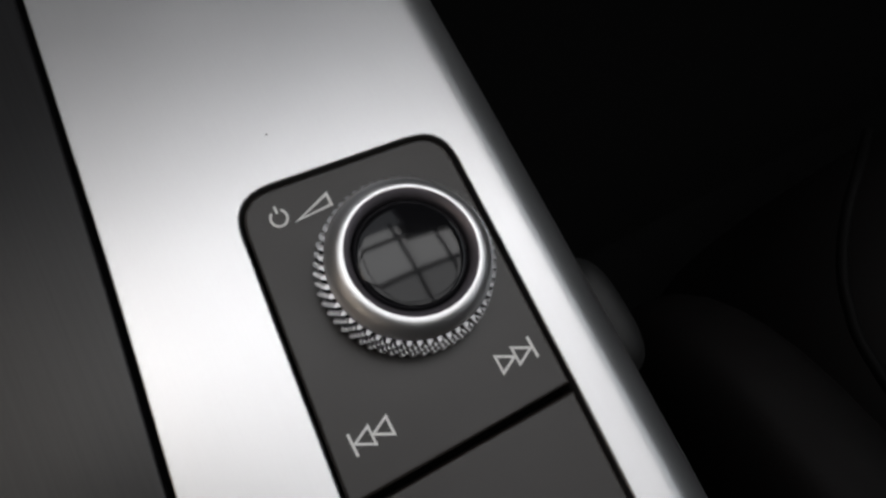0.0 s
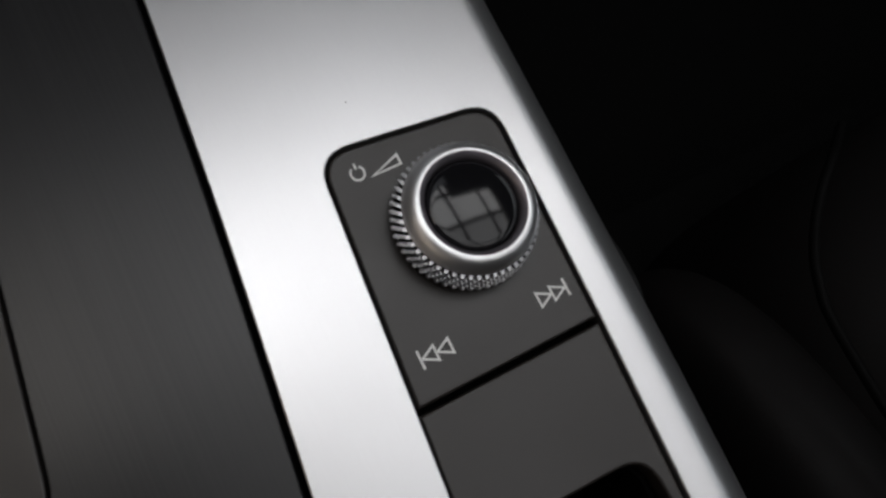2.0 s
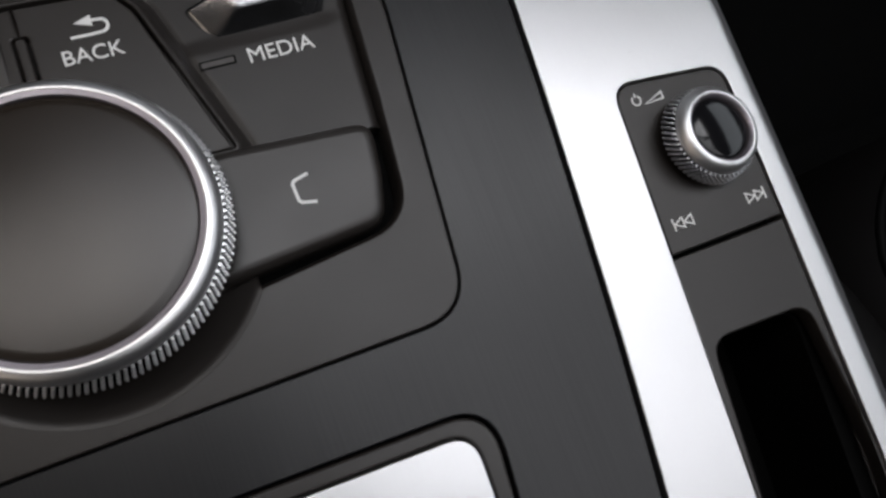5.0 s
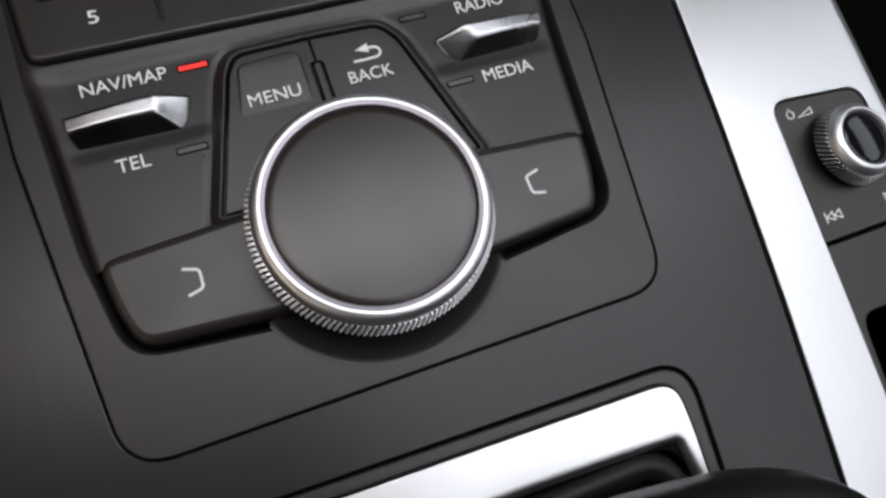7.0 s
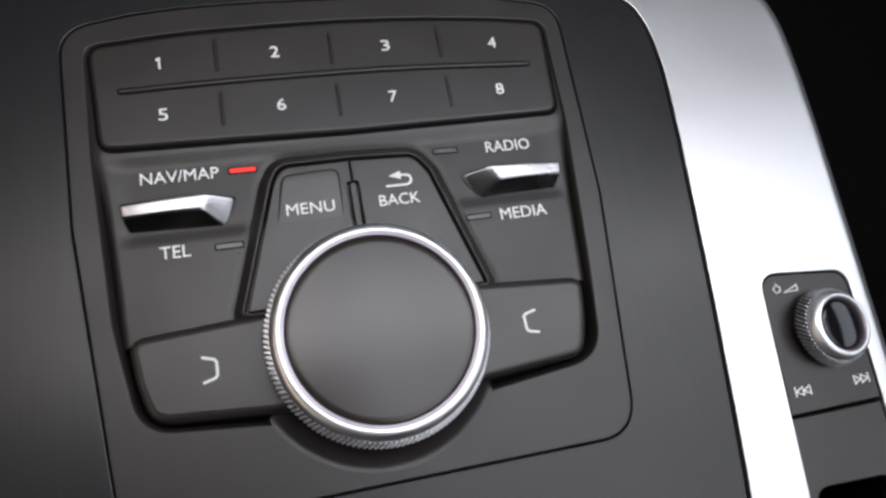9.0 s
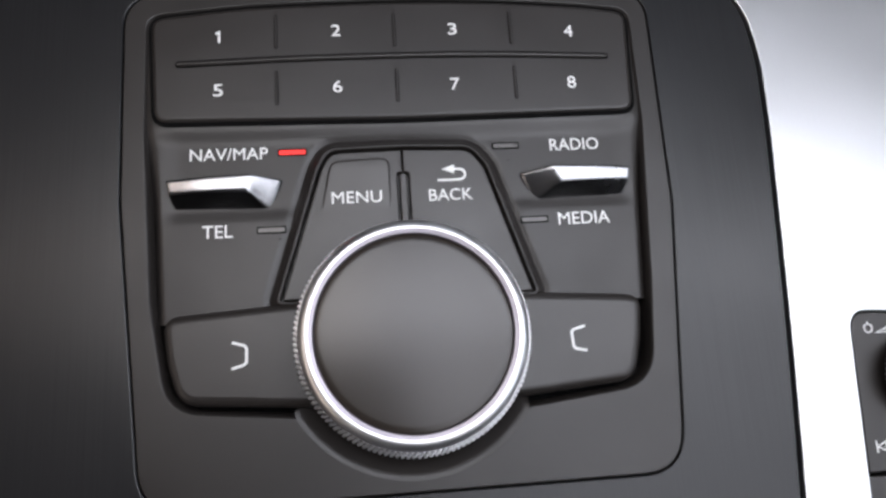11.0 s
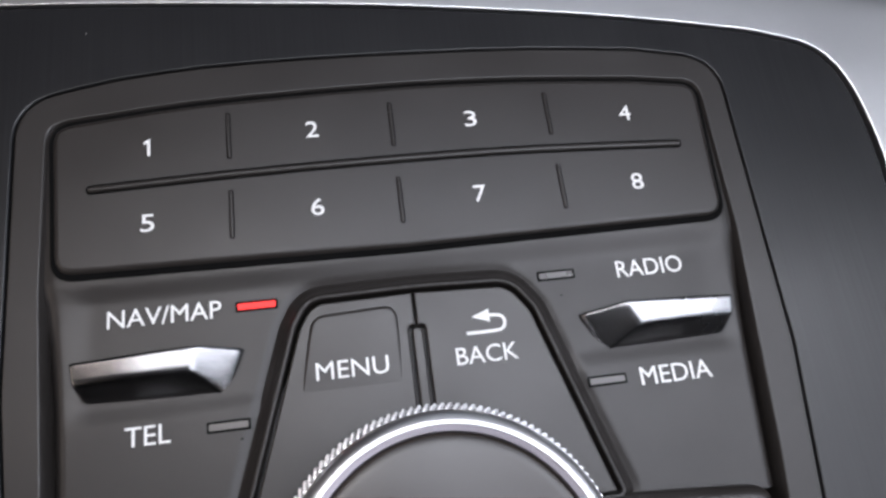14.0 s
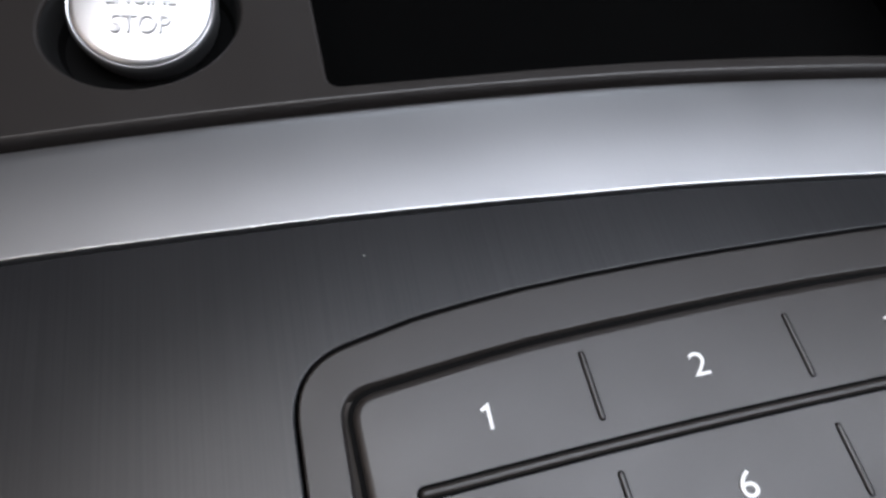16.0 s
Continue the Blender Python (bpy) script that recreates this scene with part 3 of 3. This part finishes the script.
def toggle(A, B, C, D, E, R1, R2, n=6):
    """A chrome toggle bar: gently arched top, dark front face, sloping end, all edges softly rounded."""
    mix = lambda p, q, t: (p[0] + (q[0] - p[0]) * t, p[1] + (q[1] - p[1]) * t)
    bm = bmesh.new()
    rows = []
    for k in range(n + 1):
        t = k / n
        z = 0.046 + 0.018 * t + 0.045 * t * (1 - t)
        e = mix(E, D, t)
        rows.append([bm.verts.new(v) for v in ((*mix((A[0], A[1] - 0.01), (B[0], B[1] - 0.01), t), -0.1), (*mix(A, B, t), z + 0.003), (*mix(R1, R2, t), z - 0.002), (*e, -0.050), (e[0], e[1] + 0.02, -0.1))])
    for a, b in zip(rows, rows[1:]):
        for m in range(5):
            bm.faces.new((a[m - 1], a[m], b[m], b[m - 1]))
    bm.faces.new(rows[0])
    c, cf = bm.verts.new((*C, -0.004)), bm.verts.new((C[0], C[1] - 0.01, -0.1))
    b0, b1, b2, b3, b4 = rows[-1]
    bm.faces.new((b1, c, b3, b2))
    bm.faces.new((b0, cf, c, b1))
    bm.faces.new((c, cf, b4, b3))
    bm.faces.new((b0, b4, cf))
    bmesh.ops.recalc_face_normals(bm, faces=bm.faces)
    crease = bm.edges.layers.float.new("crease_edge")
    for e in bm.edges:
        if len(e.link_faces) == 2 and e.calc_face_angle(0) > radians(18):
            e[crease] = 0.72
    ob = part("toggle", bm, SMOKE, mmi, "faceted satin chrome toggle", 180)
    soft = ob.modifiers.new("rounded_edges", "SUBSURF")
    soft.levels = soft.render_levels = 3


toggle((-1.326, -0.545), (-0.858, -0.530), (-0.694, -0.545), (-0.762, -0.728), (-1.292, -0.712), (-1.316, -0.625), (-0.882, -0.622))
toggle((1.334, -0.560), (0.861, -0.540), (0.672, -0.560), (0.752, -0.736), (1.285, -0.728), (1.320, -0.634), (0.905, -0.640))

# trapezoid with the menu and back keys
bm = bmesh.new()
rows = [[bm.verts.new((p.x, p.y, z)) for p in grown(trap_in, d)] for d, z in ((0.004, -0.06), (0.005, 0.022), (0.008, 0.028), (0.013, 0.0305), (0.019, 0.030), (0.025, 0.026), (0.032, 0.017), (0.042, 0.002), (0.054, -0.014), (0.068, -0.026), (0.078, -0.032), (0.080, -0.09))]
for a, b in zip(rows, rows[1:]):
    for k in range(len(a)):
        bm.faces.new((a[k - 1], a[k], b[k], b[k - 1]))
part("surround", bm, PLASTIC, mmi, "raised rim round the menu keys", 60)
slab("key_well", grown(trap_in, 0.03), -0.09, -0.04, DARK, mmi, bevel=0.0)
left_key = rounded([(-0.705, -1.25, 0.01), (-0.478, -0.51, 0.11), (-0.42, -0.41, 0.12), (-0.0145, -0.402, 0.003), (-0.0145, -0.538, 0.003), (-0.046, -0.540, 0.022), (-0.046, -1.25, 0.01)])
right_key = rounded([(0.68, -1.27, 0.01), (0.462, -0.53, 0.11), (0.385, -0.415, 0.12), (-0.0105, -0.402, 0.003), (-0.0105, -0.538, 0.003), (0.022, -0.540, 0.022), (0.022, -1.27, 0.01)])
menu_key = slab("menu_key", left_key, -0.06, 0.024, KEY, mmi, bevel=0.008)
back_key = slab("back_key", right_key, -0.06, 0.024, KEY, mmi, bevel=0.008)
slab("divider", rounded([(-0.034, -1.0, 0.01), (0.010, -1.0, 0.01), (0.010, -0.549, 0.021), (-0.034, -0.549, 0.021)]), -0.06, 0.032, KEY, mmi, bevel=0.008)
pad = slab("finger_pad", rounded([(-0.585, -1.2, 0.02), (-0.425, -0.46, 0.07), (-0.085, -0.445, 0.06), (-0.085, -1.2, 0.02)]), 0.0, 0.038, KEY, menu_key, bevel=0.015, res=4)
for v in pad.data.vertices:
    v.co.z -= max(0.0, -0.5 - v.co.y / U) * 0.055 * U
text("lettering", "MENU", -0.422, -0.140, -0.717, -0.648, 0.0335, WHITE, menu_key)
text("lettering", "BACK", 0.130, 0.381, -0.721, -0.651, 0.026, WHITE, back_key)
stroke("arrow", smooth_line([(0.185, -0.598), (0.30, -0.598), (0.335, -0.590), (0.347, -0.565), (0.335, -0.540), (0.30, -0.533), (0.287, -0.533)], 4), 0.013, 0.026, WHITE, back_key)
solid("arrow_head", [(x, y, z) for z in (0.022, 0.0294) for x, y in ((0.212, -0.533), (0.286, -0.506), (0.286, -0.560))], [(0, 2, 1), (3, 4, 5), (0, 1, 4, 3), (1, 2, 5, 4), (2, 0, 3, 5)], WHITE, back_key)

# the two wide keys beside the knob
wing_r = slab("wing_key", rounded([(0.30, -1.30, 0.02), (0.62, -1.272, 0.3), (1.305, -1.322, 0.09), (1.268, -1.58, 0.5), (1.205, -1.800, 0.13), (0.52, -1.850, 0.03), (0.30, -1.86, 0.03)]), -0.11, 0.046, KEY, mmi, "wide black key with a printed bracket", bevel=0.05, res=5)
wing_l = slab("wing_key", rounded([(-0.30, -1.30, 0.02), (-0.62, -1.262, 0.3), (-1.340, -1.305, 0.09), (-1.308, -1.56, 0.5), (-1.245, -1.772, 0.15), (-0.58, -1.825, 0.03), (-0.30, -1.84, 0.03)]), -0.11, 0.046, KEY, mmi, "wide black key with a printed bracket", bevel=0.05, res=5)
stroke("bracket", [(0.944, -1.488), (0.877, -1.505), (0.866, -1.518), (0.869, -1.596), (0.881, -1.610), (0.943, -1.624)], 0.014, 0.048, WHITE, wing_r)
stroke("bracket", [(-0.970, -1.462), (-0.904, -1.482), (-0.894, -1.498), (-0.895, -1.568), (-0.908, -1.583), (-0.972, -1.600)], 0.014, 0.048, WHITE, wing_l)
slab("under_plate", rounded([(-1.33, -1.3, 0.05), (1.33, -1.3, 0.05), (1.29, -1.75, 0.1), (1.1, -1.89, 0.1), (-1.1, -1.86, 0.1), (-1.29, -1.74, 0.1)]), -0.135, -0.115, DARK, mmi, bevel=0.0)

# the rotary knob with its touch surface
knob = lathe("rotary_knob", [(0.50, -0.08), (0.50, 0.160), (0.590, 0.164), (0.608, 0.168), (0.611, 0.176), (0.582, 0.244), (0.566, 0.254), (0.52, 0.285), (0.0, 0.285)], KX, KY, DARK, mmi, "large rotary knob")
knurl("knurled_band", KX, KY, 0.611, 0.583, 0.170, 0.246, KNURL, knob, 135, 4, 0.015)
lathe("ring", [(0.572, 0.246), (0.582, 0.248), (0.587, 0.254), (0.588, 0.266), (0.588, 0.284), (0.5855, 0.301), (0.580, 0.315), (0.571, 0.3265), (0.559, 0.3345), (0.547, 0.339), (0.538, 0.3405), (0.532, 0.338)], KX, KY, CHROME, knob, "satin chrome ring", angle=60)
lathe("inner_lip", [(0.533, 0.338), (0.531, 0.335), (0.520, 0.333), (0.511, 0.331), (0.508, 0.326), (0.508, 0.30)], KX, KY, LILAC, knob, "faint lilac inner lip")
lathe("touch_surface", [(0.5075, 0.30), (0.5055, 0.316), (0.498, 0.3195)] + [(0.496 * k / 16, 0.333 - 0.0125 * (k / 16) ** 2) for k in range(16, -1, -1)], KX, KY, PAD, knob, "matt black softly domed touch surface")
bm = bmesh.new()
rows = []
for r, z in ((0.742, -0.0006), (0.73, -0.002), (0.715, -0.006), (0.70, -0.013), (0.67, -0.030), (0.63, -0.048), (0.58, -0.068), (0.50, -0.09)):
    rows.append([bm.verts.new((min(0.600, max(-0.655, KX + r * math.cos(a))), KY + r * math.sin(a), z)) for a in np.radians(np.linspace(-28.0, -152.0, 72))])
for a, b in zip(rows, rows[1:]):
    for k in range(len(a) - 1):
        bm.faces.new((a[k], a[k + 1], b[k + 1], b[k]))
part("knob_bowl", bm, PLASTIC, mmi, "shallow bowl under the rotary knob", 60)

# ---- volume control ----
volume = thing("volume_control", 0, 0, 0, "black volume panel with knurled silver knob and printed symbols", "volume control")
vol_panel = slab("panel", grown(rounded([(2.552, -1.490, 0.118), (3.207, -1.544, 0.118), (3.17, -2.404, 0), (2.475, -2.404, 0)]), -0.005), -0.10, 0.002, KEY, volume, bevel=0.01)
VX, VY = 2.896, -1.902
stroke("power_symbol", [(2.650 + 0.024 * math.sin(a), -1.600 + 0.026 * math.cos(a)) for a in [radians(35 + 290 * i / 20) for i in range(21)]], 0.007, 0.002, WHITE, vol_panel)
stroke("power_symbol", [(2.651, -1.585), (2.652, -1.562)], 0.007, 0.002, WHITE, vol_panel)
stroke("volume_symbol", [(2.697, -1.630), (2.803, -1.590), (2.803, -1.627)], 0.008, 0.002, WHITE, vol_panel, closed=True)
for s, x0, y0 in ((1, 2.557, -2.264), (-1, 3.119, -2.263)):
    stroke("skip_symbol", [(x0, y0 - 0.032), (x0, y0 + 0.032)], 0.008, 0.002, WHITE, vol_panel)
    for k in (0.006, 0.060):
        stroke("skip_symbol", [(x0 + s * k, y0), (x0 + s * (k + 0.05), y0 + 0.026), (x0 + s * (k + 0.05), y0 - 0.026)], 0.007, 0.002, WHITE, vol_panel, closed=True)
vknob = lathe("volume_knob", [(0.19, -0.02), (0.19, 0.034), (0.234, 0.038), (0.243, 0.046), (0.228, 0.124), (0.20, 0.13), (0.165, 0.132), (0.0, 0.132)], VX, VY, DARK, volume, "knurled volume knob")
knurl("knurled_band", VX, VY, 0.244, 0.229, 0.042, 0.124, FACET, vknob, 54, 5, 0.013, 0.3)
lathe("ring", [(0.210, 0.121), (0.225, 0.123), (0.2305, 0.129), (0.231, 0.137), (0.228, 0.148), (0.222, 0.160), (0.212, 0.172), (0.202, 0.180), (0.193, 0.1845), (0.186, 0.1855), (0.181, 0.1845)], VX, VY, CHROME, vknob, "satin chrome ring", angle=60)
lathe("inner_lip", [(0.181, 0.1845), (0.179, 0.1835), (0.171, 0.1775), (0.164, 0.1705), (0.1615, 0.164), (0.1605, 0.128)], VX, VY, LILAC, vknob, "faint lilac inner lip")
lathe("lens", [(0.159, 0.128), (0.1585, 0.148), (0.156, 0.155), (0.152, 0.160), (0.146, 0.1638)] + [(0.14 * k / 12, 0.174 - 0.0085 * (k / 12) ** 2) for k in range(12, -1, -1)], VX, VY, GLOSS, vknob, "glossy black domed cap")


def leaning(objects, x, y, axis):
    """Tip parts about a point of the panel, so that they stand along the axis."""
    at = Matrix.Translation((x * U, y * U, 0))
    m = at @ Vector((0, 0, 1)).rotation_difference(Vector(axis)).to_matrix().to_4x4() @ at.inverted()
    for ob in objects:
        ob.data.transform(m)


leaning([vknob] + list(vknob.children), VX, VY, (0.085, 0.0, 1))
leaning([knob] + list(knob.children), KX, KY, (-0.010, 0.022, 1))

# ---- gear selector ----
gear = thing("gear_selector", 0, 0, 0, "black gear selector in a bright silver surround", "gear selector")
gate_in = rounded([(-1.18, -2.705, 0.12), (1.240, -2.792, 0.14), (1.232, -3.1, 0.5), (1.06, -5.05, 0.2), (-1.06, -5.05, 0.2)])
well = rounded([(-1.05, -2.93, 0.12), (1.165, -3.045, 0.08), (1.188, -3.27, 0.1), (1.160, -3.5, 0.3), (0.97, -4.9, 0.2), (-0.95, -4.9, 0.2)])
slab("border", gate, -0.12, -0.005, KEY, gear, "black border", bevel=0.015, holes=[gate_in])
slab("surround", grown(gate_in, -0.006), -0.12, 0.02, SILVER, gear, "bright silver surround", bevel=0.008, holes=[well], res=3)
bm = bmesh.new()
rows = [[bm.verts.new((p.x, p.y, z)) for p in grown(well, d)] for d, z in ((0.006, 0.0208), (-0.008, 0.0205), (-0.022, 0.015), (-0.034, 0.004), (-0.042, -0.012), (-0.046, -0.035), (-0.046, -0.08))]
for a, b in zip(rows, rows[1:]):
    for k in range(len(a)):
        bm.faces.new((a[k - 1], a[k], b[k], b[k - 1]))
part("inner_edge", bm, SILVER, gear, "rounded inner edge of the surround", 60)
slab("well_wall", grown(well, -0.004), -0.7, -0.03, LEATHER, gear, bevel=0.02, holes=[grown(well, -0.07)])
slab("well_floor", well, -0.9, -0.72, DARK, gear, bevel=0.0)
bm = bmesh.new()
bmesh.ops.create_uvsphere(bm, u_segments=40, v_segments=24, radius=1.0)
for v in bm.verts:
    x, y, z = v.co
    k = lambda q: math.copysign(abs(q) ** 0.62, q)
    gx = 0.80 + 0.86 * k(x)
    v.co = (gx, -4.05 + 0.94 * k(y) - 0.15 * (gx - 0.6), 0.52 + 0.32 * k(z) + 0.06 * x)
part("lever_grip", bm, GRIP, gear, "rounded black leather grip", 80)
bm = bmesh.new()
bmesh.ops.create_cone(bm, cap_ends=True, segments=32, radius1=0.42, radius2=0.25, depth=1.3, matrix=Matrix.Translation((0.62, -4.1, -0.15)))
part("lever_shaft", bm, LEATHER, gear)

# ---- passenger seat beside the console ----
seat = thing("car_seat", 0, 0, 0, "black leather car seat beside the console", "car seat")


def cushion(name, cx, cy, cz, sx, sy, sz, power, label, material=SEAT, parent=seat):
    bm = bmesh.new()
    bmesh.ops.create_cube(bm, size=2.0)
    bmesh.ops.subdivide_edges(bm, edges=bm.edges[:], cuts=16, use_grid_fill=True)
    for v in bm.verts:
        q = (abs(v.co.x) ** power + abs(v.co.y) ** power + abs(v.co.z) ** power) ** (1 / power)
        v.co = (cx + sx * v.co.x / q, cy + sy * v.co.y / q, cz + sz * v.co.z / q)
    return part(name, bm, material, parent, label, 80)


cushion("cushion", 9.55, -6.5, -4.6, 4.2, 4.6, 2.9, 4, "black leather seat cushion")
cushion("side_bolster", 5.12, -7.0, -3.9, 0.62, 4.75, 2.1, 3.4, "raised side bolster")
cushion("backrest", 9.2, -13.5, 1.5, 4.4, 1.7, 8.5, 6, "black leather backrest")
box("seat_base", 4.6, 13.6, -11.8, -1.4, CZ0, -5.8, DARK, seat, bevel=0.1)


def tube(name, pts, r, material, parent):
    bm = bmesh.new()
    P = [Vector(p) for p in pts]
    rows = []
    for i, b in enumerate(P):
        d = (P[min(len(P) - 1, i + 1)] - P[max(0, i - 1)]).normalized()
        u = d.cross(Vector((0, 0, 1))).normalized()
        w = u.cross(d)
        rows.append([bm.verts.new(b + (u * math.cos(a) + w * math.sin(a)) * r) for a in [k * math.tau / 8 for k in range(8)]])
    for a, b in zip(rows, rows[1:]):
        for k in range(8):
            bm.faces.new((a[k], a[(k + 1) % 8], b[(k + 1) % 8], b[k]))
    return part(name, bm, material, parent, angle=80)


buckle = thing("seat_belt_buckle", 0, 0, 0, "dark grey seat belt buckle on a stalk beside the console", "belt buckle")
BUCKLE = mat("dark_grey_plastic", (0.006, 0.006, 0.006), 0.6, grain=3000, bump=0.1)
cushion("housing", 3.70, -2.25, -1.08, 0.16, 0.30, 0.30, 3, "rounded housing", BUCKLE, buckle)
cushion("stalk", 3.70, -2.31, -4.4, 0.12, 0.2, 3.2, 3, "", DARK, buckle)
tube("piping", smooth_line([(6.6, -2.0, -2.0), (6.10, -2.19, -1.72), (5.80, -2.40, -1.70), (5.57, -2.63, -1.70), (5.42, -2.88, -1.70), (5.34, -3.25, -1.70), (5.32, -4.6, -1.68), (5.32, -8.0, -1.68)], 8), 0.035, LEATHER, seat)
boot = rounded([(-0.93, -3.135, 0.2), (1.01, -3.145, 0.2), (1.10, -3.45, 0.3), (0.9, -4.8, 0.2), (-0.85, -4.8, 0.2)], 10)
tube("boot_rim", [(p.x, p.y, -0.085) for p in boot + boot[:2]], 0.085, GRIP, gear)
fold = grown(boot, -0.15)
tube("boot_fold", [(p.x, p.y, -0.13) for p in fold + fold[:2]], 0.06, GRIP, gear)

# specks of dust
DUST = mat("pale_dust", (0.45, 0.44, 0.42), 0.9, grain=4000, bump=0.0)
GRIT = mat("dark_dust", (0.01, 0.01, 0.01), 0.9, grain=4000, bump=0.0, spec=0.1)
for x, y, z, r, m, owner in ((-1.318, 0.943, 0.0005, 0.0032, DUST, console), (2.726, -1.345, 0.0122, 0.0032, GRIT, console), (-0.718, -0.892, -0.019, 0.006, GRIT, mmi), (0.090, -1.466, 0.334, 0.0045, GRIT, mmi), (0.62, -0.47, -0.027, 0.005, GRIT, mmi)):
    bm = bmesh.new()
    bmesh.ops.create_icosphere(bm, subdivisions=1, radius=r, matrix=Matrix.Translation((x, y, z)) @ Matrix.Diagonal((1.2, 0.8, 0.35, 1)))
    part("dust_speck", bm, m, owner, "speck of dust")
